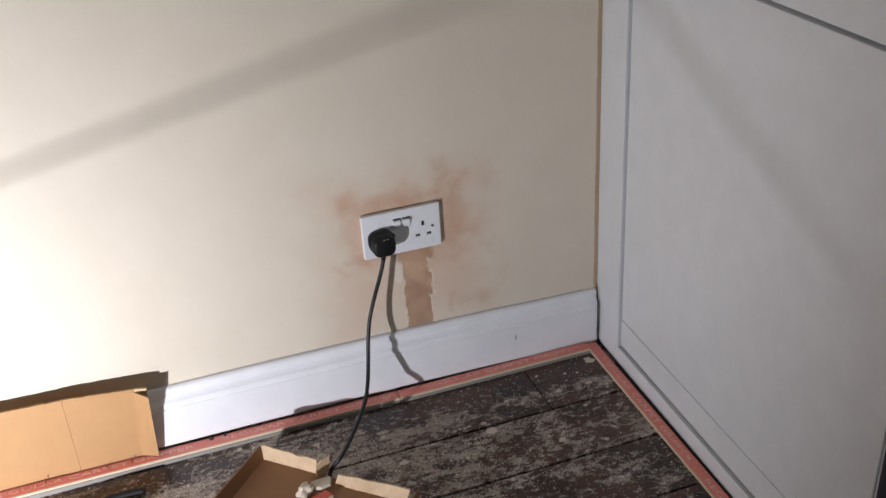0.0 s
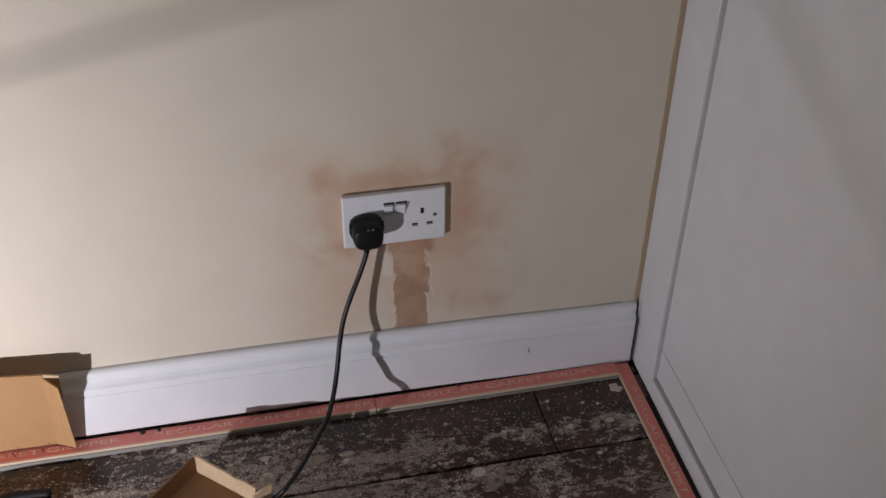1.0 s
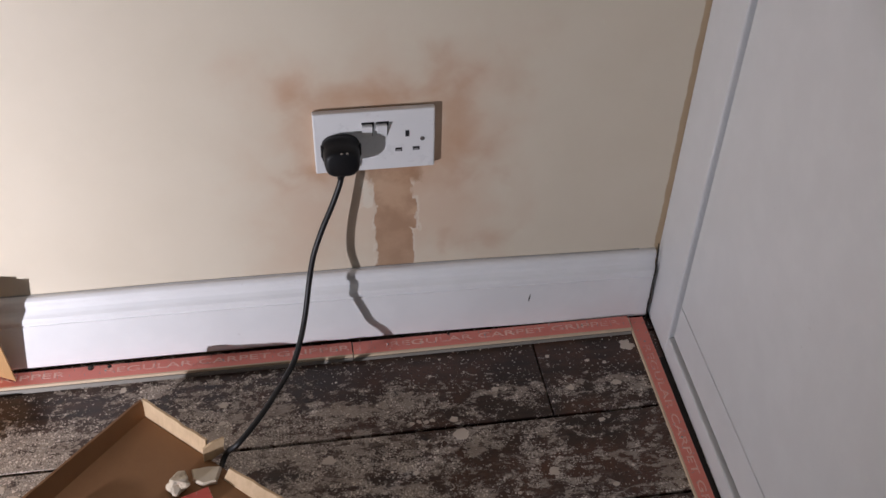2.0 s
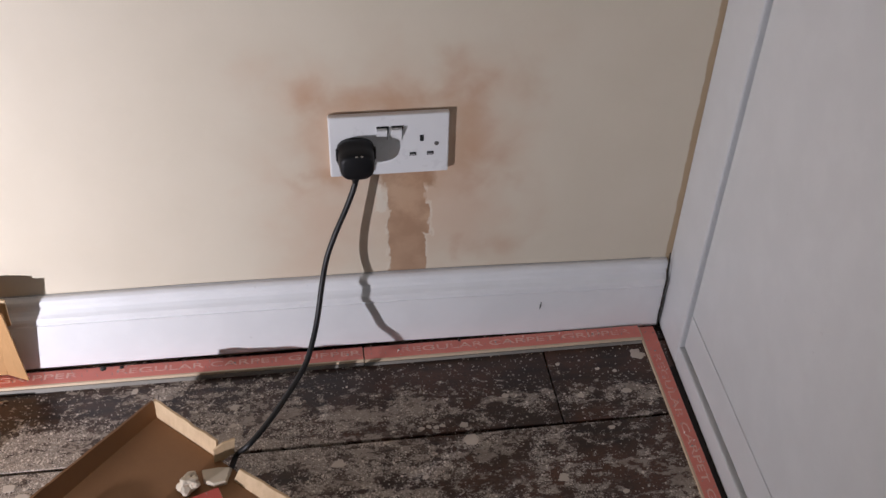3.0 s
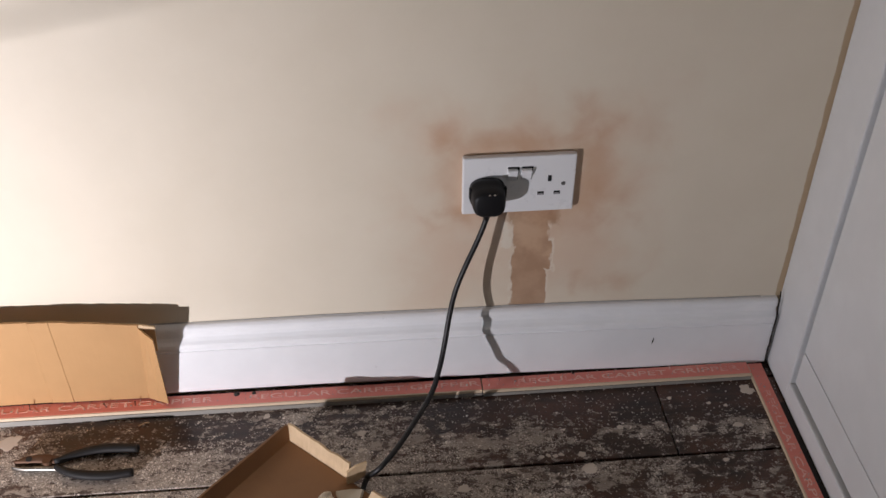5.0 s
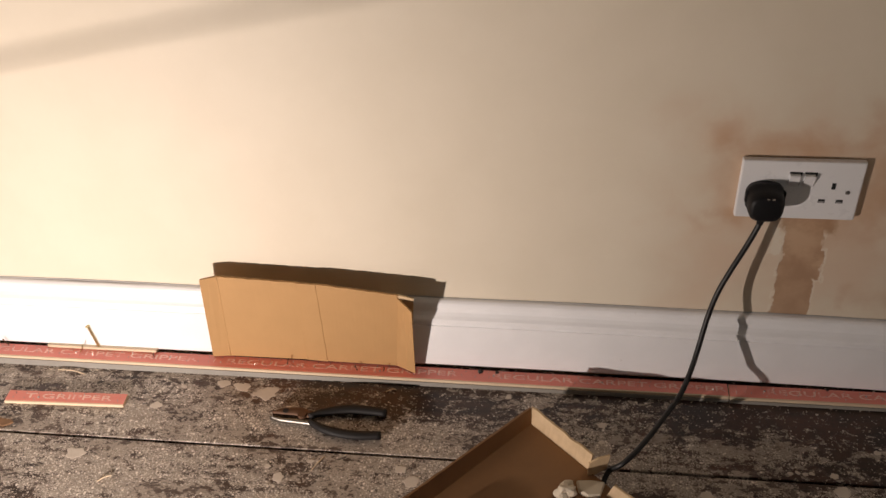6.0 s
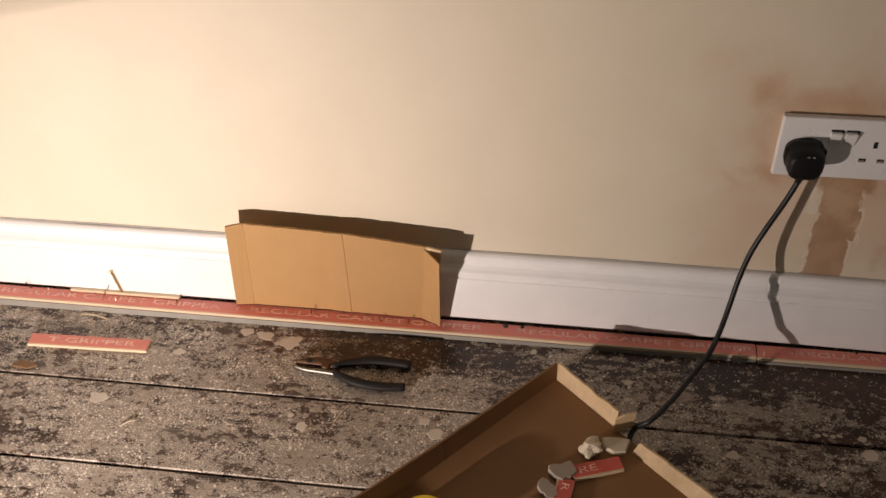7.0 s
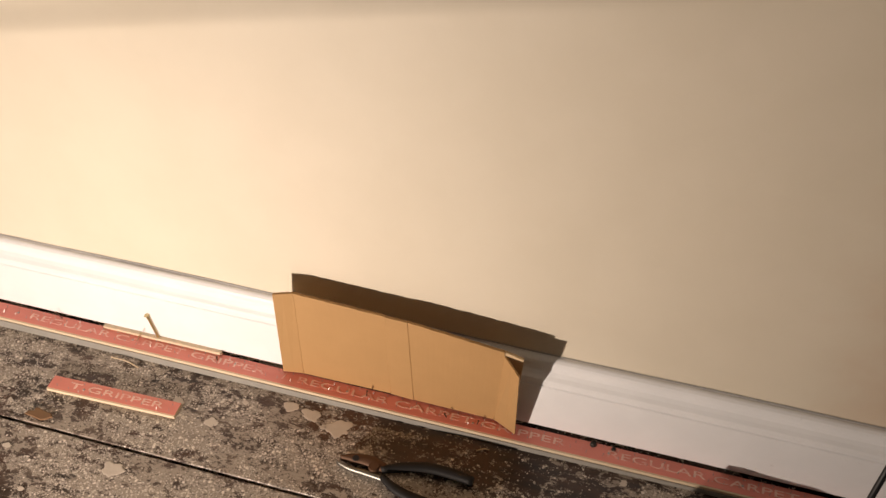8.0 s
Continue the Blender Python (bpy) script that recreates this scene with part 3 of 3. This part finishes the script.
lettering("T GRIPPER", 0.028, -0.0105, 0.0056, 0.135, 0.0095, loose)
tagged(part("wood_sliver", block(-1.480, -1.302, -0.0232, -0.0178, 0.0152, 0.0200, 0.0006), PLY), "thin pale wooden sliver behind the carpet gripper", "wood offcut")


def nail(base, tip, r, head, label="upright steel nail driven in beside the skirting", mat=None):
    d = (Vector(tip) - Vector(base)).normalized()
    n = thing("nail", base, label, "nail")
    b = Vector(base)
    part("shank", tube([Vector((0, 0, 0)), Vector(tip) - b - d * 0.0015], r, 8), mat or BRASSY, n)
    part("head", tube([Vector(tip) - b - d * 0.002, Vector(tip) - b - d * 0.0008, Vector(tip) - b], [r, head, head * 0.9], 10), mat or BRASSY, n)
    return n


nail((-1.396, -0.0200, 0.0150), (-1.4035, -0.0205, 0.0625), 0.0018, 0.0036)
nail((-1.425, -0.030, 0.0135), (-1.4165, -0.0275, 0.030), 0.0007, 0.0012)
for x, y, dx, h in ((-1.094, -0.0300, 0.003, 0.013), (-0.985, -0.0335, -0.002, 0.009), (-0.945, -0.0330, 0.002, 0.010), (-1.545, -0.0225, -0.005, 0.014), (-1.305, -0.0300, 0.002, 0.009)):
    top = 0.0152 - 0.0041 * (x + 1.66)
    nail((x, y, top - 0.001), (x + dx, y - 0.002, top + h), 0.0008, 0.0013, "small rusty nail tip standing out of the carpet gripper", RUST)

# ---- folded cardboard against the skirting ----
card = thing("cardboard_sheet", (0, 0, 0), "folded brown cardboard sheet propped against the skirting", "cardboard")
LOW = [(-1.2115, -0.0245, 0.0155), (-1.185, -0.0205, 0.0155), (-1.063, -0.0200, 0.0155), (-1.033, -0.0215, 0.0155), (-0.926, -0.0230, 0.0155), (-0.896, -0.0375, 0.0155)]
HIGH = [(-1.197, -0.0385, 0.181), (-1.1725, -0.0335, 0.185), (-1.0560, -0.0350, 0.181), (-1.0295, -0.0365, 0.1815), (-0.912, -0.0420, 0.1725), (-0.889, -0.0660, 0.1640)]
for nm, a, b in (("flap", 0, 1), ("panel", 1, 2), ("spine", 2, 3), ("panel", 3, 4), ("flap", 4, 5)):
    lo, hi = [list(LOW[a]), list(LOW[b])], [list(HIGH[a]), list(HIGH[b])]
    if (a, b) == (4, 5):
        hi[0][2] = 0.1665
    if nm == "spine":
        for p in lo + hi:
            p[1] -= 0.0007
    n = 2 if nm == "flap" else 5 if nm == "spine" else 18
    lo = [Vector(lo[0]).lerp(Vector(lo[1]), q / n) for q in range(n + 1)]
    hi = [Vector(hi[0]).lerp(Vector(hi[1]), q / n) + Vector((0, 0, 0.0011 * noise.noise(Vector((q * 0.8, a * 3.1, 0))) if 0 < q < n else 0)) for q in range(n + 1)]
    part(nm, sheet(lo, hi, 0.0034, (0, 1, 0)), CARD, card)
torn = sheet([(-0.9115, -0.0370, 0.120), (-0.905, -0.0380, 0.118), (-0.893, -0.0400, 0.122)], [(-0.9115, -0.0415, 0.1725), (-0.902, -0.0425, 0.1712), (-0.889, -0.0440, 0.1692)], 0.0030, (0, 1, 0))
part("torn_ply", torn, CARD_EDGE, card, "torn inner layer behind the fold")

for k in (1, 2, 3, 4):
    lo, hi = Vector(LOW[k]), Vector(HIGH[k])
    pts = [lo.lerp(hi, q / 10) + Vector((0.0003 * math.sin(q * 2.3 + k), 0.0004 if k in (2, 3) else 0.0007, 0)) for q in range(11)]
    part("crease", tube(pts, 0.0013, 8), CARD, card, smooth=True)

# ---- cardboard tray with rubble ----
RC, U, V = Vector((-0.722, -0.119, 0)), Vector((0.728, -0.686, 0)).normalized(), Vector((-0.662, -0.750, 0)).normalized()
tray = thing("cardboard_tray", (0, 0, 0), "shallow brown cardboard box lid with torn side, holding rubble", "box")


def tp(u, v, z):
    return RC + U * u + V * v + Vector((0, 0, z))


bm = loft([[tp(0, 0, 0.009), tp(0.31, 0, 0.009), tp(0.31, 0.42, 0.009), tp(0, 0.42, 0.009)], [tp(0, 0, 0.012), tp(0.31, 0, 0.012), tp(0.31, 0.42, 0.012), tp(0, 0.42, 0.012)]])
part("base", bm, CARD_SHADED, tray)


def side(a, b, ha, hb, lean, name="side", n=14, torn=0.0012, mat=None):
    """A side between two (u, v) points, its top leaning out, with a ragged top edge."""
    lo, hi = [], []
    for i in range(n + 1):
        t = i / n
        u, v = a[0] + (b[0] - a[0]) * t, a[1] + (b[1] - a[1]) * t
        h = ha + (hb - ha) * t + torn * noise.noise(Vector((u * 60, v * 60, 3)))
        lo.append(tp(u, v, 0.004))
        hi.append(tp(u + lean[0], v + lean[1], h))
    d = U if abs(a[0] - b[0]) < abs(a[1] - b[1]) else V
    return part(name, sheet(lo, hi, 0.003, d), mat or CARD_SHADED, tray)


side((0, -0.003), (0, 0.205), 0.040, 0.047, (-0.004, 0))
side((0, 0.206), (0, 0.42), 0.047, 0.060, (-0.004, 0))
side((-0.003, -0.003), (0.113, -0.003), 0.040, 0.039, (0, -0.005), "torn_flap", torn=0.005, mat=CARD_EDGE)
side((0.154, 0.014), (0.29, 0.010), 0.028, 0.034, (0.006, -0.013), "torn_flap", torn=0.003, mat=CARD_EDGE)
side((0.307, 0.0), (0.307, 0.42), 0.040, 0.040, (0.004, 0))
side((0.0, 0.417), (0.31, 0.417), 0.040, 0.040, (0, 0.004))
tab = sheet([(-0.641, -0.2045, 0.006), (-0.628, -0.200, 0.012), (-0.6165, -0.196, 0.018)], [(-0.640, -0.203, 0.034), (-0.628, -0.1985, 0.040), (-0.613, -0.193, 0.041)], 0.003, (-0.4, 0.9, 0))
part("torn_tab", tab, CARD_EDGE, tray)

tagged(part("plaster_lump", lump((-0.669, -0.240, 0.0225), 0.0125, 2, 1.0, 0.5, 3), PLASTER), "broken cream plaster lump lying in the cardboard tray", "rubble")
FL = [(-0.019, 0.010), (-0.016, -0.006), (-0.004, -0.014), (0.012, -0.011), (0.018, 0.010), (0.002, 0.012)]
tagged(part("plaster_flake", slab((-0.637, -0.229), FL, 0.0122, 0.0195), PLASTER), "flat pale plaster flake lying in the cardboard tray", "rubble")
tagged(part("plaster_flake", slab((-0.704, -0.279), ragged(0.0145, 31, 16, 1.1, 0.5), 0.0122, 0.020), FLAKE), "flat grey plaster flake lying in the cardboard tray", "rubble", "grey plaster flakes")
tagged(part("plaster_flake", slab((-0.724, -0.307), ragged(0.0135, 45, 13, 1.0, 0.7), 0.0122, 0.0185), FLAKE), "flat grey plaster flake lying in the cardboard tray", "rubble", "grey plaster flakes")
tagged(part("plaster_flake", slab((-0.736, -0.332), ragged(0.010, 52, 12, 1.2, 0.7), 0.0122, 0.018), FLAKE), "flat grey plaster flake lying in the cardboard tray", "rubble", "grey plaster flakes")
o1 = gripper("carpet_gripper_offcut", 0.066, pose(-0.6965, -0.2695, 0.0124, 0, 0, 20), width=0.022, under=False, seed=11, face=RED_DEEP, label="short red carpet gripper offcut in the cardboard tray")
lettering("RE", 0.008, -0.0105, 0.0056, 0.024, 0.0105, o1)
o2 = gripper("carpet_gripper_offcut", 0.055, pose(-0.6885, -0.292, 0.0124, 0, 0, -100), width=0.022, under=False, seed=12, face=RED_DEEP, label="short red carpet gripper offcut in the cardboard tray")
lettering("R", 0.006, -0.0105, 0.0056, 0.011, 0.0105, o2)
tape = thing("tape_measure", (-0.868, -0.378, 0.0125), "round yellow plastic tape measure in the cardboard tray", "tape measure")
part("case", loft([[(r * math.cos(a), r * math.sin(a), z) for a in (2 * math.pi * k / 28 for k in range(28))] for r, z in ((0.030, 0), (0.033, 0.003), (0.033, 0.020), (0.030, 0.024))]), YELLOW, tape, smooth=False)
# Pale disc paints the highlight in the middle of the yellow case.
part("highlight_disc", tube([(0, 0, 0.0238), (0, 0, 0.0246)], 0.018, 24), PLY, tape, "pale disc standing in for the highlight on the case")

# ---- pliers ----
pl = thing("pliers", (0, 0, 0), "worn pliers with dark handles lying on the floorboards", "pliers")


def arm(name, pts, widths, thick, mat, z, label=""):
    """A flat rounded bar along a plan line."""
    p = smooth_path([(x, y, z) for x, y in pts], 5)
    k = len(widths) - 1
    rings = []
    for i, c in enumerate(p):
        t = i / (len(p) - 1) * k
        j = min(int(t), k - 1)
        ww = widths[j] + (widths[j + 1] - widths[j]) * (t - j)
        d = (p[min(i + 1, len(p) - 1)] - p[max(i - 1, 0)]).normalized()
        s = Vector((-d.y, d.x, 0))
        rings.append([c + s * ww * math.cos(a) + Vector((0, 0, thick * math.sin(a))) for a in (2 * math.pi * q / 10 for q in range(10))])
    return part(name, loft(rings), mat, pl, label, smooth=True)


arm("jaw", [(-1.096, -0.1310), (-1.078, -0.1345), (-1.052, -0.1355), (-1.028, -0.1380)], [0.0015, 0.0032, 0.0042, 0.004], 0.0040, JAW, 0.0052, "bright worn steel")
arm("jaw", [(-1.094, -0.1240), (-1.078, -0.1200), (-1.056, -0.1190), (-1.036, -0.1240)], [0.002, 0.0065, 0.0085, 0.007], 0.0055, RUST, 0.0063, "rusty steel")
part("pivot", tube([(-1.049, -0.1275, 0.005), (-1.049, -0.1275, 0.0135)], [0.0072, 0.0062], 14), RUST, pl)
part("pivot_hole", tube([(-1.074, -0.1225, 0.0115), (-1.074, -0.1225, 0.0128)], 0.0042, 12), HOLE_SHADE, pl, "dark round gap between the jaws")
arm("handle", [(-1.040, -0.1270), (-1.018, -0.1170), (-0.986, -0.1085), (-0.955, -0.1085), (-0.929, -0.1120)], [0.004, 0.0062, 0.0072, 0.0072, 0.0058], 0.0058, GRIP, 0.0072)
arm("handle", [(-1.036, -0.1360), (-1.014, -0.1480), (-0.986, -0.1545), (-0.958, -0.1560), (-0.930, -0.1535)], [0.004, 0.0062, 0.0072, 0.0072, 0.0058], 0.0058, GRIP, 0.0072)

# ---- dark case beside the cupboard, and the lamp that lights the corner ----
case = thing("tool_case", (0, 0, 0), "tall dark navy fabric case standing against the cupboard", "tool case")
part("body", block(-0.11, -0.07, -1.25, -0.893, 0.001, 0.74, 0.010, 3), NAVY, case)

lampst = thing("work_lamp", (0, 0, 0), "small unseen floor work lamp with a thin bar added to throw a shadow", "work lamp")
side_v = AIM.cross(Vector((0, 0, 1))).normalized()
back = LAMP - AIM * 0.004
up_v = side_v.cross(AIM).normalized()
bm = loft([[back + side_v * sx * w + up_v * sz * h - AIM * d for sx, sz in ((-1, -1), (1, -1), (1, 1), (-1, 1))] for w, h, d in ((0.045, 0.035, 0), (0.05, 0.04, 0.01), (0.045, 0.035, 0.05))])
part("lamp_head", bm, RUBBER, lampst)


def bar_point(dx, dy, r):
    """A point of the shadow bar, at r metres from the lamp towards a place on the wall or cupboard."""
    p = Vector((dx, dy, 0.805 + 0.213 * dx + 0.386 * dy))
    return LAMP + (p - LAMP).normalized() * r


# Unseen bar added to throw the soft dark band on wall and cupboard.
ga, gb = bar_point(-2.3, 0.0, 0.3), bar_point(0.0, -0.96, 0.3)
arc = []
for k in range(25):
    d = (ga - LAMP).lerp(gb - LAMP, k / 24)
    arc.append(LAMP + d.normalized() * 0.3)
part("shadow_bar", tube(arc, 0.0012, 8), STEEL, lampst)
for g in (ga, gb):
    part("shadow_bar_arm", tube([g, LAMP + (g - LAMP).normalized() * 0.07, back - AIM * 0.03 + (g - LAMP).normalized() * 0.04], 0.0016, 8), STEEL, lampst)
part("lamp_post", tube([Vector((LAMP.x, LAMP.y, 0.002)) - AIM * 0.03, back - AIM * 0.03], 0.006, 10), RUBBER, lampst)

# ---- dried paint and plaster drops on the boards ----
rnd = random.Random(5)
drops = [(-0.309, -0.197, 0.0085), (-0.045, -0.068, 0.009), (-0.877, -0.226, 0.009), (-1.274, -0.116, 0.007), (-0.315, -0.170, 0.005), (-0.03 - 0.05, -0.135, 0.005), (-0.485, -0.215, 0.007), (-0.755, -0.0595, 0.004),
         (-1.155, -0.0700, 0.010), (-1.115, -0.0800, 0.012), (-1.185, -0.0650, 0.007), (-0.895, -0.2050, 0.006), (-1.36, -0.215, 0.012), (-0.62, -0.105, 0.005), (-0.25, -0.125, 0.004), (-1.06, -0.232, 0.007), (-0.20, -0.27, 0.006), (-1.33, -0.098, 0.006)]
for _ in range(26):
    drops.append((rnd.uniform(-1.55, -0.06), rnd.uniform(-0.36, -0.058), rnd.uniform(0.0018, 0.0042)))
for k in range(4):
    drops.append((-0.372 + 0.0095 * k, -0.170 + 0.002 * (k % 2), 0.0030))
splash = thing("paint_splashes", (0, 0, 0), "dried pale paint and plaster drops on the floorboards", "paint drops", kind="stuff")
for i, (x, y, r) in enumerate(drops):
    part("drop", slab((x, y), ragged(r, i, 26, 1.25, 0.5 if r < 0.009 else 0.8), 0.0001, 0.0006), PAINTDROP, splash)
for x, y, a, w in ((-1.01, -0.205, 62, 0.030), (-1.43, -0.060, -8, 0.045), (-0.93, -0.062, 20, 0.016), (-1.30, -0.255, 35, 0.020)):
    d = Vector((math.cos(radians(a)), math.sin(radians(a)), 0)) * w / 2
    c = Vector((x, y, 0.0016))
    tagged(part("wood_shaving", tube(smooth_path([c - d, c + Vector((0.001, 0.002, 0.001)), c + d], 4), 0.0009, 6), PLY), "thin pale wood shaving lying on the floorboards", "shaving", "wood shavings")

tagged(part("wood_chip", slab((-1.492, -0.166), ragged(0.0068, 71, 24, 2.4, 0.6), 0.0002, 0.0022), CHIP), "thin curled brown wood chip lying on the floorboards", "wood chip")
rnd = random.Random(21)
# Pale bits for plaster crumbs, which also stand in for bright glints.
bm = bmesh.new()
for k in range(170):
    x, y = rnd.uniform(-1.58, -0.05), -0.05 - abs(rnd.gauss(0, 0.12))
    r = rnd.uniform(0.0006, 0.0016)
    top = 0.0
    if k % 5 == 0:
        y, top = rnd.uniform(-0.042, -0.022), 0.0107
    c = Vector((x, y, top + r * 0.7))
    vs = [bm.verts.new(c + Vector((rnd.uniform(0.6, 1.2) * r * a, rnd.uniform(0.6, 1.2) * r * b, rnd.uniform(0.5, 0.8) * r * d))) for a, b, d in ((1, 0, 0), (-1, 0, 0), (0, 1, 0), (0, -1, 0), (0, 0, 1), (0, 0, -1))]
    for a, b, d in ((0, 2, 4), (2, 1, 4), (1, 3, 4), (3, 0, 4), (2, 0, 5), (1, 2, 5), (3, 1, 5), (0, 3, 5)):
        bm.faces.new((vs[a], vs[b], vs[d]))
tagged(part("crumbs_and_glints", bm, PLASTER), "scattered pale plaster crumbs and painted glints on boards and gripper", "crumbs", kind="stuff")
base = bpy.data.objects["baseboard"]
# Raised grey line paints the shade of the gap behind the skirting top.
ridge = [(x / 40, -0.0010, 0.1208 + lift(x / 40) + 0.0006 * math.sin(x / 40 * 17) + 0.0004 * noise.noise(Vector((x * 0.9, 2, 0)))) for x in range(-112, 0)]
part("top_joint", tube(ridge, 0.0010, 6), JOINT, base, "grey line standing in for the shaded gap along the top edge")
split = [(-0.0016 + 0.0014 * noise.noise(Vector((k * 0.7, 5, 0))), -0.0190 + (0.0000 if k < 15 else 0.0009 * (k - 14)), 0.003 + 0.0066 * k) for k in range(22)]
part("end_split", tube(split, [0.0010 + 0.0009 * abs(noise.noise(Vector((k * 0.9, 1, 3)))) for k in range(22)], 6), CAULK, base, "dark open split at the end of the board")
part("scuff", tube([(-0.1822, -0.0176, 0.070), (-0.1832, -0.0177, 0.063), (-0.1838, -0.0176, 0.057)], [0.0003, 0.0009, 0.0004], 6), CAULK, base, "short dark scuff mark")
for x, l in ((-0.80, 0.014), (-0.775, 0.009), (-0.30, 0.006)):
    tagged(part("dark_crumb", lump((x, -0.0235, 0.0125), l * 0.3, x, 0.7, 0.5), CAULK), "dark flake of old paint on the gripper", "crumb", "dark paint crumbs")

# ---- floorboards ----
floor = tagged(part("floor", block(X0, X1, Y0, 0.0, -0.05, -0.022), SUBFLOOR), "old dark-stained worn wooden floorboards", "floor", kind="structure")
seams = [-0.001, -0.0425, -0.1825, -0.3225]
while seams[-1] > Y0 + 0.15:
    seams.append(seams[-1] - 0.1405)
rnd = random.Random(8)
for i, (a, b) in enumerate(zip(seams[:-1], seams[1:])):
    cuts = [X0, X1]
    if i == 1:
        cuts = [X0, -0.180, X1]
    elif i > 2:
        cuts = [X0, rnd.uniform(-2.2, 0.2), X1]
    for x0, x1 in zip(cuts[:-1], cuts[1:]):
        dz = 0 if i < 3 else rnd.uniform(-0.001, 0.0)
        part("plank", block(x0 + 0.0008, x1 - 0.0008, b + 0.0019, a - 0.0019, -0.0215, dz - 0.0, 0.0012, 1), BOARDS, floor)
